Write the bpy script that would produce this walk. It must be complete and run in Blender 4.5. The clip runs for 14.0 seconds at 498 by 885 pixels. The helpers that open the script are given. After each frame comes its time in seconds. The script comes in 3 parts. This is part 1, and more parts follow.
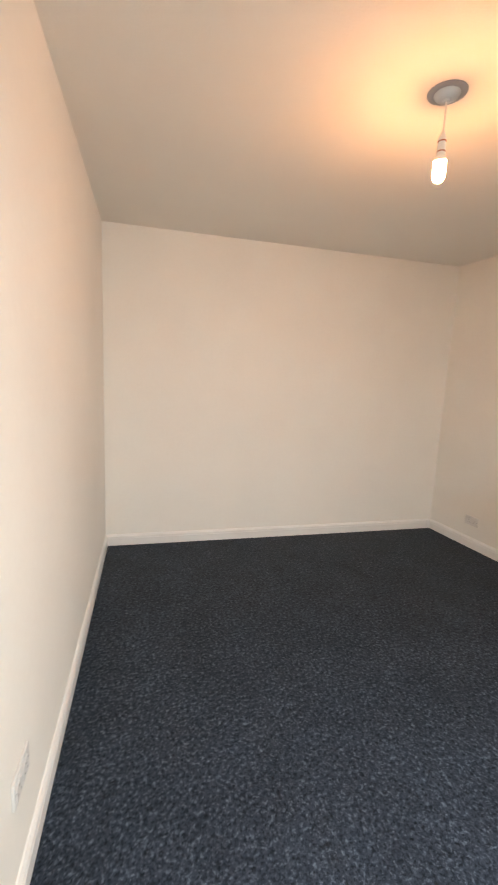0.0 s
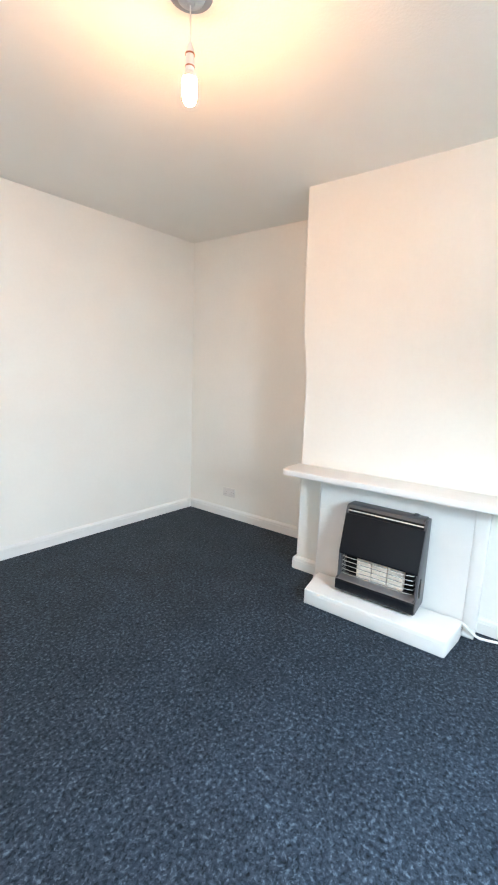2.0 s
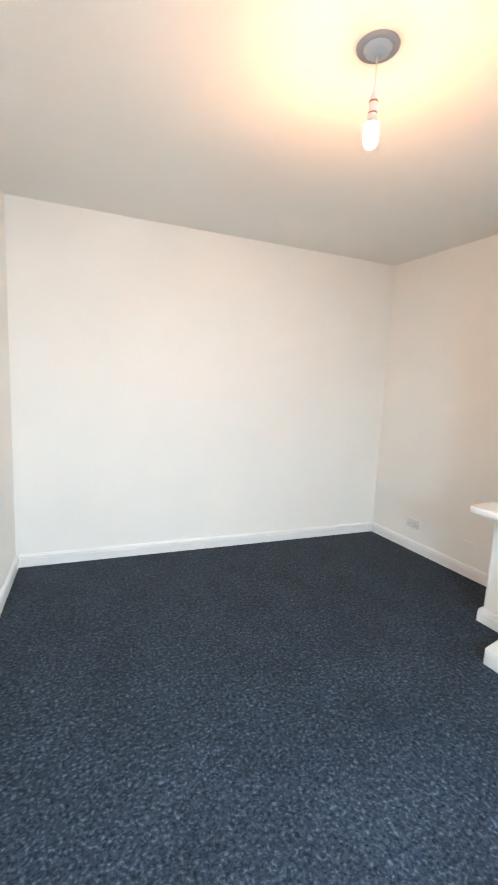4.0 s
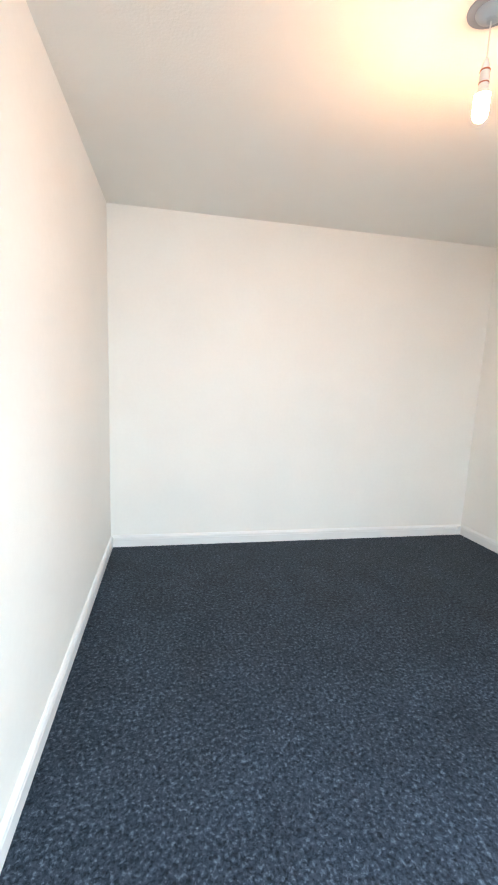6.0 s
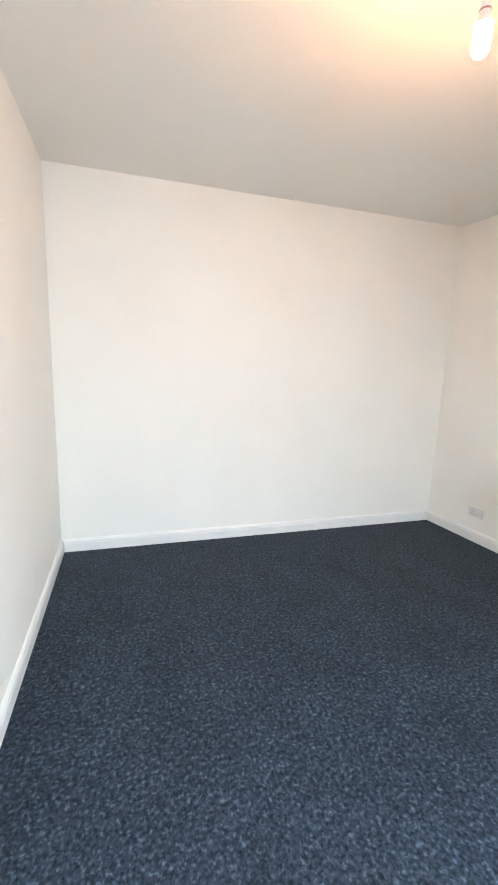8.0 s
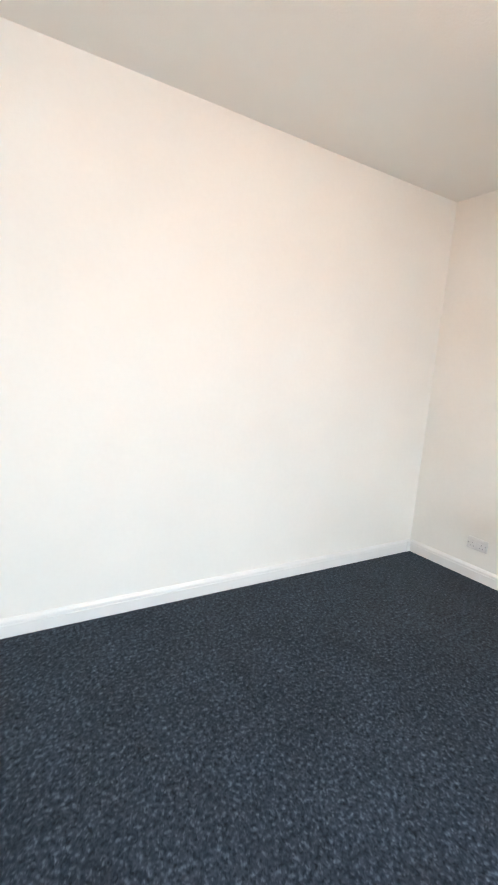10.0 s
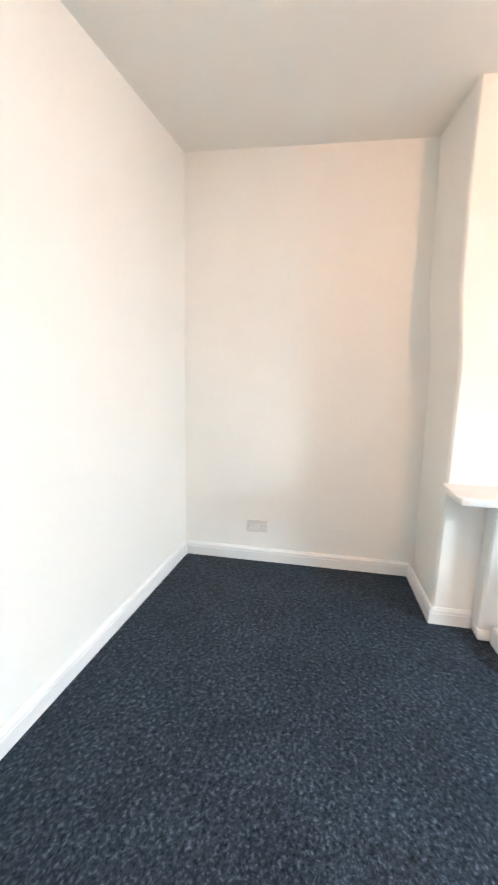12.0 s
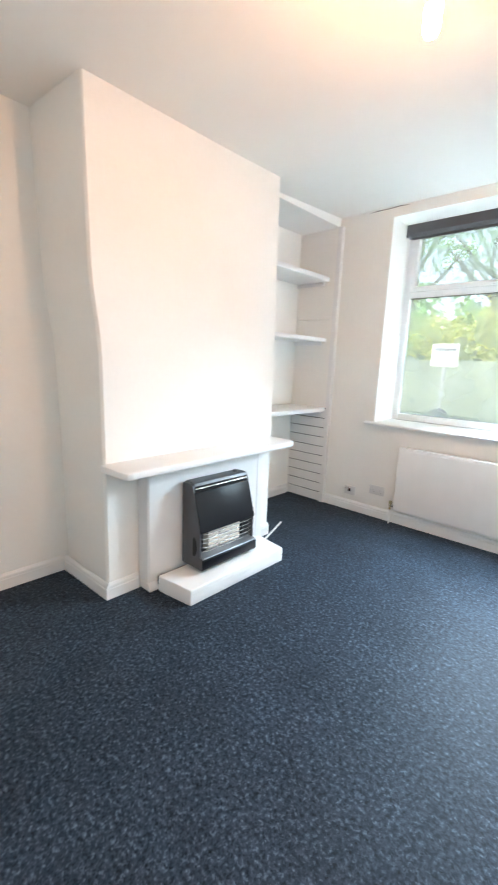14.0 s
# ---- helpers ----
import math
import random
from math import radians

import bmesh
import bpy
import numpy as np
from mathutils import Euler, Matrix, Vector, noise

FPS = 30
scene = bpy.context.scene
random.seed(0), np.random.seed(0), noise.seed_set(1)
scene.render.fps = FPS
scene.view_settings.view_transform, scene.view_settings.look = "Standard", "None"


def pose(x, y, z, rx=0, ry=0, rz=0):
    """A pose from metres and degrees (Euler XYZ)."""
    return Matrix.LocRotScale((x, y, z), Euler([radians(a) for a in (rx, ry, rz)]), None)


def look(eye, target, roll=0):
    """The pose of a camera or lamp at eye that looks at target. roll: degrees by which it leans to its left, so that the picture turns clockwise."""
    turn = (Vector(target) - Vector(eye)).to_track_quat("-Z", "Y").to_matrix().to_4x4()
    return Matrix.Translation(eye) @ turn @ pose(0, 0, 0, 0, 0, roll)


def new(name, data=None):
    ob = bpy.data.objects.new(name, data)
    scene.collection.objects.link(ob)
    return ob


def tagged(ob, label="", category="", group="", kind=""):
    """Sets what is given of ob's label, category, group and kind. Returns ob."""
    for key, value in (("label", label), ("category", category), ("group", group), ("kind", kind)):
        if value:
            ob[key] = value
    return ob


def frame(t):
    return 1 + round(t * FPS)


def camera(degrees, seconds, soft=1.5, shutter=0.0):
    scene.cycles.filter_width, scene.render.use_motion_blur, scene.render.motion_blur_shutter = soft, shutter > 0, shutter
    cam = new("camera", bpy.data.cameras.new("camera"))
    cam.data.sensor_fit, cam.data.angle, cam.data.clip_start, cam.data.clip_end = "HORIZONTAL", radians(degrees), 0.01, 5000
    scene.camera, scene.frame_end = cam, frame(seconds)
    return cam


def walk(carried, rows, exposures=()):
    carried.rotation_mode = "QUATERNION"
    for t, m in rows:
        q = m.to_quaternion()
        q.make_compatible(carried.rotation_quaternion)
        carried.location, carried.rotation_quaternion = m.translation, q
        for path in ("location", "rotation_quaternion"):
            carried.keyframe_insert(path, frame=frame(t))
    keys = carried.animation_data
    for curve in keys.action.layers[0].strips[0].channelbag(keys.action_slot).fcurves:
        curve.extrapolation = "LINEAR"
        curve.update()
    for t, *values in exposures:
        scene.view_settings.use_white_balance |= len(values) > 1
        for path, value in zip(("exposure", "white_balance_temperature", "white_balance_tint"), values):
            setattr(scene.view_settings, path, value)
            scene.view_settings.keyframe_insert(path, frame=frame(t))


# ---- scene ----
cam = camera(62.2, 14.0, soft=2.0, shutter=0.35)
EXPOSURES = [(0.0, 0.48, 9600, 27), (0.5, 0.93, 7500, 19), (1.5, 1.10, 6700, 12), (2.5, 1.08, 7350, 18), (4.0, 1.11, 7150, 16), (7.5, 1.14, 7150, 16), (10.5, 1.33, 7200, 17), (12.5, 1.55, 7050, 16), (13.5, 1.39, 6950, 16), (14.0, 1.29, 6850, 16)]
PATH = [
    (0, (-3.018, -3.678, 1.549), (-2.523, -1.767, 1.229), 2.5),
    (0.5, (-3.045, -3.518, 1.504), (-2.26, -1.704, 1.201), 1.9),
    (1, (-2.973, -3.388, 1.486), (-1.905, -1.726, 1.171), 1.9),
    (1.5, (-2.93, -3.308, 1.485), (-1.574, -1.875, 1.156), 2.1),
    (2, (-2.901, -3.294, 1.462), (-1.402, -2.012, 1.128), 2.1),
    (2.5, (-2.82, -3.302, 1.46), (-1.393, -1.939, 1.134), 2.2),
    (3, (-2.727, -3.327, 1.472), (-1.517, -1.765, 1.159), 2.6),
    (3.5, (-2.754, -3.415, 1.472), (-1.771, -1.699, 1.173), 2.9),
    (4, (-2.816, -3.459, 1.491), (-2.09, -1.617, 1.21), 2.7),
    (6.5, (-2.881, -3.46, 1.483), (-2.502, -1.523, 1.156), 2.4),
    (7, (-2.893, -3.477, 1.474), (-2.415, -1.566, 1.128), 1.9),
    (7.5, (-2.849, -3.413, 1.5), (-2.325, -1.522, 1.114), 1.9),
    (8, (-2.863, -3.219, 1.463), (-2.288, -1.34, 1.087), 2.0),
    (10.5, (-2.816, -1.894, 1.373), (-1.68, -0.282, 1.046), 3.5),
    (11, (-2.792, -1.6, 1.396), (-1.418, -0.183, 1.072), 2.5),
    (11.5, (-2.706, -1.332, 1.378), (-1.007, -0.327, 1.052), 1.5),
    (12, (-2.689, -1.15, 1.421), (-0.786, -0.669, 1.036), 1.5),
    (12.5, (-2.62, -0.983, 1.437), (-0.663, -1.068, 1.032), 1.6),
    (13, (-2.63, -0.823, 1.365), (-0.762, -1.432, 0.99), 1.8),
    (13.5, (-2.625, -0.743, 1.367), (-0.949, -1.771, 0.999), 2.0),
    (14, (-2.557, -0.724, 1.4), (-1.12, -2.063, 1.023), 2.3),
]
walk(cam, [(t, look(eye, target, roll)) for t, eye, target, roll in PATH], EXPOSURES)

# ---- world, sun, large lights ----
TURN = 4.3  # the fireplace and window walls are out of square with the back wall by this many degrees
R = pose(0, 0, 0, 0, 0, TURN)

world = bpy.data.worlds.new("sky")
scene.world = world
world.use_nodes = True
wn = world.node_tree.nodes
sky = wn.new("ShaderNodeTexSky")
sky.sky_type = "NISHITA"
sky.sun_disc = False
sky.sun_elevation, sky.sun_rotation = radians(38), radians(200)
world.node_tree.links.new(sky.outputs[0], wn["Background"].inputs[0])
wn["Background"].inputs[1].default_value = 0.15

sun_data = bpy.data.lights.new("sun", "SUN")
sun_data.energy, sun_data.angle, sun_data.color = 5.0, radians(15), (1.0, 0.97, 0.92)
new("sun", sun_data).matrix_world = look((0, 0, 20), (8.1, -24.3, 0))

# the sky's light in the window's opening
day = bpy.data.lights.new("daylight", "AREA")
day.shape, day.size, day.size_y = "RECTANGLE", 0.60, 0.7
day.energy, day.color, day.spread = 56.0, (0.56, 0.81, 1.0), radians(150)
new("daylight", day).matrix_world = R @ look((-2.17, -4.28, 1.62), (-2.80, -2.88, 0.20))

# ---- materials ----


def material(name, colour, rough=0.6, metal=0.0, vary=0.0, scale=3.0, bump=0.0, bump_scale=200.0, fine=0.0, fine_scale=60.0, coat=0.0):
    """A painted or plain surface: broad variation, fine grain and relief in object space."""
    m = bpy.data.materials.new(name)
    m.use_nodes = True
    n, ln = m.node_tree.nodes, m.node_tree.links
    b = n["Principled BSDF"]
    b.inputs["Base Color"].default_value = (*colour, 1)
    b.inputs["Roughness"].default_value = rough
    b.inputs["Metallic"].default_value = metal
    b.inputs["Coat Weight"].default_value = coat
    geo = n.new("ShaderNodeNewGeometry")
    if vary or fine:
        hsv = n.new("ShaderNodeHueSaturation")
        hsv.inputs["Color"].default_value = (*colour, 1)
        big, small = n.new("ShaderNodeTexNoise"), n.new("ShaderNodeTexNoise")
        big.inputs["Scale"].default_value, big.inputs["Detail"].default_value = scale, 4
        small.inputs["Scale"].default_value, small.inputs["Detail"].default_value = fine_scale, 3
        r1, r2, add = n.new("ShaderNodeMapRange"), n.new("ShaderNodeMapRange"), n.new("ShaderNodeMath")
        for r, amount, tex in ((r1, vary, big), (r2, fine, small)):
            ln.new(geo.outputs["Position"], tex.inputs["Vector"])
            ln.new(tex.outputs[0], r.inputs[0])
            r.inputs[1].default_value, r.inputs[2].default_value = 0.3, 0.7
            r.inputs[3].default_value, r.inputs[4].default_value = -amount, amount
        ln.new(r1.outputs[0], add.inputs[0])
        ln.new(r2.outputs[0], add.inputs[1])
        one = n.new("ShaderNodeMath")
        one.inputs[1].default_value = 1.0
        ln.new(add.outputs[0], one.inputs[0])
        ln.new(one.outputs[0], hsv.inputs["Value"])
        ln.new(hsv.outputs[0], b.inputs["Base Color"])
        rr = n.new("ShaderNodeMapRange")
        rr.inputs[3].default_value, rr.inputs[4].default_value = max(0.02, rough - 0.08), min(1.0, rough + 0.08)
        ln.new(big.outputs[0], rr.inputs[0])
        ln.new(rr.outputs[0], b.inputs["Roughness"])
    if bump:
        tex, bn = n.new("ShaderNodeTexNoise"), n.new("ShaderNodeBump")
        tex.inputs["Scale"].default_value, tex.inputs["Detail"].default_value = bump_scale, 4
        ln.new(geo.outputs["Position"], tex.inputs["Vector"])
        bn.inputs["Strength"].default_value, bn.inputs["Distance"].default_value = bump, 0.01
        ln.new(tex.outputs[0], bn.inputs["Height"])
        ln.new(bn.outputs[0], b.inputs["Normal"])
    return m


def carpet_material():
    """Cut pile with flecks: every tuft its own shade, broken up by fibre grain and faint tracking."""
    m = bpy.data.materials.new("carpet_pile")
    m.use_nodes = True
    n, ln = m.node_tree.nodes, m.node_tree.links
    b = n["Principled BSDF"]
    geo = n.new("ShaderNodeNewGeometry")
    warp, fibre, patch, wide = (n.new("ShaderNodeTexNoise") for _ in range(4))
    for tex, s, d in ((warp, 55, 3), (fibre, 260, 3), (patch, 62, 3), (wide, 3.5, 4)):
        tex.inputs["Scale"].default_value, tex.inputs["Detail"].default_value = s, d
        ln.new(geo.outputs["Position"], tex.inputs["Vector"])
    shift, add = n.new("ShaderNodeVectorMath"), n.new("ShaderNodeVectorMath")
    shift.operation, shift.inputs["Scale"].default_value = "SCALE", 0.02
    ln.new(warp.outputs["Color"], shift.inputs[0])
    ln.new(geo.outputs["Position"], add.inputs[0])
    ln.new(shift.outputs[0], add.inputs[1])
    tuft, split = n.new("ShaderNodeTexVoronoi"), n.new("ShaderNodeSeparateColor")
    tuft.inputs["Scale"].default_value = 135
    ln.new(add.outputs[0], tuft.inputs["Vector"])
    ln.new(tuft.outputs["Color"], split.inputs[0])

    def times_add(a, k, c=None):
        q = n.new("ShaderNodeMath")
        q.operation = "MULTIPLY_ADD"
        q.inputs[1].default_value, q.inputs[2].default_value = k, 0.0
        ln.new(a, q.inputs[0])
        if c is not None:
            ln.new(c, q.inputs[2])
        return q.outputs[0]

    mix = times_add(split.outputs[0], 0.20, times_add(patch.outputs[0], 0.60, times_add(fibre.outputs[0], 0.20)))
    ramp = n.new("ShaderNodeValToRGB")
    e = ramp.color_ramp.elements
    e[0].position, e[0].color = 0.30, (0.003, 0.005, 0.008, 1)
    e[1].position, e[1].color = 0.72, (0.108, 0.147, 0.186, 1)
    ramp.color_ramp.elements.new(0.45).color = (0.016, 0.025, 0.038, 1)
    ramp.color_ramp.elements.new(0.58).color = (0.034, 0.050, 0.071, 1)
    ln.new(mix, ramp.inputs[0])
    hsv, r = n.new("ShaderNodeHueSaturation"), n.new("ShaderNodeMapRange")
    r.inputs[1].default_value, r.inputs[2].default_value, r.inputs[3].default_value, r.inputs[4].default_value = 0.3, 0.7, 0.84, 1.16
    ln.new(wide.outputs[0], r.inputs[0])
    ln.new(r.outputs[0], hsv.inputs["Value"])
    ln.new(ramp.outputs[0], hsv.inputs["Color"])
    ln.new(hsv.outputs[0], b.inputs["Base Color"])
    b.inputs["Roughness"].default_value = 0.56
    b.inputs["Specular IOR Level"].default_value = 0.13
    bn = n.new("ShaderNodeBump")
    bn.inputs["Strength"].default_value, bn.inputs["Distance"].default_value = 0.20, 0.01
    ln.new(mix, bn.inputs["Height"])
    ln.new(bn.outputs[0], b.inputs["Normal"])
    return m


def glass_material():
    """Clear glass with a thin dirt film, strengthened to paint bloom haze over the view."""
    m = bpy.data.materials.new("window_glass")
    m.use_nodes = True
    n, ln = m.node_tree.nodes, m.node_tree.links
    b = n["Principled BSDF"]
    b.inputs["Base Color"].default_value = (0.95, 1.0, 0.98, 1)
    b.inputs["Roughness"].default_value = 0.0
    b.inputs["Transmission Weight"].default_value = 1.0
    b.inputs["IOR"].default_value = 1.45
    film, mix, dirt_haze, r = n.new("ShaderNodeBsdfTranslucent"), n.new("ShaderNodeMixShader"), n.new("ShaderNodeTexNoise"), n.new("ShaderNodeMapRange")
    film.inputs["Color"].default_value = (0.84, 0.97, 0.94, 1)
    dirt_haze.inputs["Scale"].default_value, dirt_haze.inputs["Detail"].default_value = 3.0, 5
    r.inputs[3].default_value, r.inputs[4].default_value = 0.18, 0.36
    ln.new(n.new("ShaderNodeNewGeometry").outputs["Position"], dirt_haze.inputs["Vector"])
    ln.new(dirt_haze.outputs[0], r.inputs[0])
    ln.new(r.outputs[0], mix.inputs[0])
    ln.new(b.outputs[0], mix.inputs[1])
    ln.new(film.outputs[0], mix.inputs[2])
    ln.new(mix.outputs[0], n["Material Output"].inputs["Surface"])
    return m


def glow_material(name, colour, strength):
    m = bpy.data.materials.new(name)
    m.use_nodes = True
    b = m.node_tree.nodes["Principled BSDF"]
    b.inputs["Base Color"].default_value = (0.9, 0.9, 0.88, 1)
    b.inputs["Emission Color"].default_value = (*colour, 1)
    b.inputs["Emission Strength"].default_value = strength
    return m


def leaf_material(name, low, high):
    m = bpy.data.materials.new(name)
    m.use_nodes = True
    n, ln = m.node_tree.nodes, m.node_tree.links
    geo, ramp = n.new("ShaderNodeNewGeometry"), n.new("ShaderNodeValToRGB")
    ramp.color_ramp.elements[0].color, ramp.color_ramp.elements[1].color = (*low, 1), (*high, 1)
    ln.new(geo.outputs["Random Per Island"], ramp.inputs[0])
    b = n["Principled BSDF"]
    ln.new(ramp.outputs[0], b.inputs["Base Color"])
    b.inputs["Roughness"].default_value = 0.55
    b.inputs["Transmission Weight"].default_value = 0.0
    return m


WALL = material("matt_wall_paint", (0.885, 0.863, 0.812), 0.75, vary=0.02, scale=1.6, bump=0.10, bump_scale=150, fine=0.008, fine_scale=40)
CEIL = material("matt_ceiling_paint", (0.86, 0.842, 0.79), 0.85, vary=0.02, scale=1.2, bump=0.12, bump_scale=90)
GLOSS = material("white_gloss_paint", (0.83, 0.82, 0.80), 0.32, vary=0.02, scale=6, bump=0.04, bump_scale=60)
MANTEL = material("white_satin_paint", (0.83, 0.825, 0.81), 0.42, vary=0.03, scale=5, bump=0.06, bump_scale=45)
CARPET = carpet_material()
PLASTIC = material("white_plastic", (0.72, 0.71, 0.69), 0.35, vary=0.01)
GREY_PLASTIC = material("aged_plastic", (0.74, 0.715, 0.69), 0.4, vary=0.02)
UPVC = material("white_upvc", (0.82, 0.83, 0.83), 0.25, vary=0.015, scale=8)
CASE = material("charcoal_enamel", (0.075, 0.077, 0.084), 0.36, bump=0.05, bump_scale=500)
PANEL = material("black_enamel_panel", (0.009, 0.010, 0.013), 0.30, bump=0.02, bump_scale=350)
PANEL.node_tree.nodes["Principled BSDF"].inputs["Specular IOR Level"].default_value = 0.18
STEEL = material("dull_steel_tray", (0.34, 0.35, 0.37), 0.42, 0.85, vary=0.05, scale=25)
CHROME = material("brushed_chrome", (0.75, 0.75, 0.74), 0.22, 1.0, vary=0.03, scale=30)
# one even black for the fire's slots and firebox
VOID = material("recess_black", (0.006, 0.006, 0.006), 0.8, vary=0.1)
CERAMIC = material("cream_ceramic_radiant", (0.86, 0.77, 0.68), 0.75, vary=0.05, scale=20, bump=0.2, bump_scale=120)
BLIND = material("dark_grey_blind", (0.085, 0.085, 0.092), 0.7, vary=0.06, scale=12, bump=0.1, bump_scale=300)
ROSE = material("white_bakelite", (0.50, 0.53, 0.56), 0.4, vary=0.02)
ROSE2 = material("grey_plate", (0.30, 0.33, 0.37), 0.5, vary=0.04)
FLEX = material("white_flex", (0.8, 0.8, 0.78), 0.45, vary=0.02)
REDBAND = material("copper_band", (0.45, 0.16, 0.10), 0.4, 0.4, vary=0.05)
BRASS = material("dull_brass", (0.45, 0.36, 0.2), 0.4, 1.0, vary=0.08, scale=30)
HOLE = material("shadowed_slot", (0.22, 0.20, 0.19), 0.9)
DARK = material("dark_gap", (0.03, 0.028, 0.026), 0.9, vary=0.1)
WIRE = material("red_brown_wire", (0.16, 0.05, 0.045), 0.5, vary=0.05)
GLASS = glass_material()
BULB = glow_material("warm_lamp_glass", (1.0, 0.515, 0.25), 305.0)
ASPHALT = material("asphalt", (0.055, 0.056, 0.058), 0.9, vary=0.15, scale=0.8, fine=0.2, fine_scale=25, bump=0.4, bump_scale=60)
MOSSY = material("mossy_stone", (0.20, 0.235, 0.17), 0.9, vary=0.3, scale=0.9, fine=0.2, fine_scale=7, bump=0.5, bump_scale=14)
STONE = material("grey_stone", (0.26, 0.25, 0.23), 0.9, vary=0.2, scale=1.5, fine=0.15, fine_scale=9, bump=0.5, bump_scale=18)
GRASS = material("rough_grass", (0.075, 0.105, 0.035), 0.95, vary=0.35, scale=0.7, fine=0.35, fine_scale=14, bump=0.6, bump_scale=30)
BARK = material("bark", (0.085, 0.065, 0.05), 0.9, vary=0.25, scale=4, bump=0.5, bump_scale=25)
LEAF = leaf_material("green_leaf", (0.09, 0.22, 0.05), (0.24, 0.46, 0.13))
LEAF2 = leaf_material("yellow_leaf", (0.26, 0.33, 0.03), (0.55, 0.56, 0.07))
SIGN_W = material("sign_white", (0.8, 0.8, 0.78), 0.4, vary=0.02)
SIGN_T = material("sign_text", (0.16, 0.17, 0.19), 0.5, vary=0.02)
POST = material("galvanised_post", (0.5, 0.52, 0.53), 0.45, 0.6, vary=0.05, scale=9)
BIN = material("dark_plastic_bin", (0.03, 0.034, 0.05), 0.5, vary=0.05)

# ---- mesh helpers ----


def mesh_object(name, bm, mat, parent=None, matrix=None, label="", smooth=False):
    bmesh.ops.recalc_face_normals(bm, faces=bm.faces)
    me = bpy.data.meshes.new(name)
    bm.to_mesh(me)
    bm.free()
    me.materials.append(mat)
    if smooth:
        for p in me.polygons:
            p.use_smooth = True
        me.set_sharp_from_angle(angle=radians(35))
    ob = new(name, me)
    if parent is not None:
        ob.parent = parent
    if matrix is not None:
        ob.matrix_basis = matrix
    if label:
        tagged(ob, label)
    return ob


def part(name, bm, mat, parent, label="", smooth=False):
    return mesh_object(name, bm, mat, parent, None, label, smooth)


def root(name, matrix, label, category, group="", kind=""):
    ob = new(name)
    ob.empty_display_size = 0.1
    ob.matrix_basis = matrix
    return tagged(ob, label, category, group, kind)


def box(bm, x0, x1, y0, y1, z0, z1, bevel=0.0, segments=2):
    """A box, with its edges rounded."""
    c = Matrix.LocRotScale(((x0 + x1) / 2, (y0 + y1) / 2, (z0 + z1) / 2), None, (abs(x1 - x0), abs(y1 - y0), abs(z1 - z0)))
    made = bmesh.ops.create_cube(bm, size=1, matrix=c)
    if bevel:
        edges = list({e for v in made["verts"] for e in v.link_edges})
        bmesh.ops.bevel(bm, geom=edges, offset=bevel, segments=segments, profile=0.5, affect="EDGES")
    return bm


def boxed(*a, **k):
    return box(bmesh.new(), *a, **k)


def prism(bm, outline, axis, a, b, bevel=0.0, segments=2):
    """An outline of pairs drawn out along an axis from a to b: z takes (x, y), y takes (x, z), x takes (y, z)."""
    def place(p, h):
        return {"z": (p[0], p[1], h), "y": (p[0], h, p[1]), "x": (h, p[0], p[1])}[axis]
    lo, hi = [bm.verts.new(place(p, a)) for p in outline], [bm.verts.new(place(p, b)) for p in outline]
    n = len(outline)
    faces = [bm.faces.new(lo), bm.faces.new(hi[::-1])]
    for i in range(n):
        faces.append(bm.faces.new((lo[i], hi[i], hi[(i + 1) % n], lo[(i + 1) % n])))
    bmesh.ops.recalc_face_normals(bm, faces=faces)
    if bevel:
        edges = list({e for f in faces for e in f.edges})
        bmesh.ops.bevel(bm, geom=edges, offset=bevel, segments=segments, profile=0.5, affect="EDGES")
    return bm


def prismed(*a, **k):
    return prism(bmesh.new(), *a, **k)


def rod(bm, p, q, r0, r1=None, sides=10):
    """A round bar from p to q."""
    p, q = Vector(p), Vector(q)
    m = Matrix.Translation((p + q) / 2) @ (q - p).to_track_quat("Z", "Y").to_matrix().to_4x4()
    bmesh.ops.create_cone(bm, cap_ends=True, segments=sides, radius1=r0, radius2=r0 if r1 is None else r1, depth=(q - p).length, matrix=m)
    return bm


def rodded(*a, **k):
    return rod(bmesh.new(), *a, **k)


def lathe(profile, steps=32, centre=(0, 0, 0)):
    """Turns (radius, z) pairs about the z axis."""
    bm = bmesh.new()
    rings = []
    for r, z in profile:
        if r < 1e-5:
            rings.append([bm.verts.new((centre[0], centre[1], centre[2] + z))])
        else:
            rings.append([bm.verts.new((centre[0] + r * math.cos(i * math.tau / steps), centre[1] + r * math.sin(i * math.tau / steps), centre[2] + z)) for i in range(steps)])
    for a, b in zip(rings, rings[1:]):
        for i in range(steps):
            j = (i + 1) % steps
            if len(a) == 1 and len(b) > 1:
                bm.faces.new((a[0], b[i], b[j]))
            elif len(b) == 1 and len(a) > 1:
                bm.faces.new((a[i], a[j], b[0]))
            elif len(a) > 1:
                bm.faces.new((a[i], a[j], b[j], b[i]))
    return bm


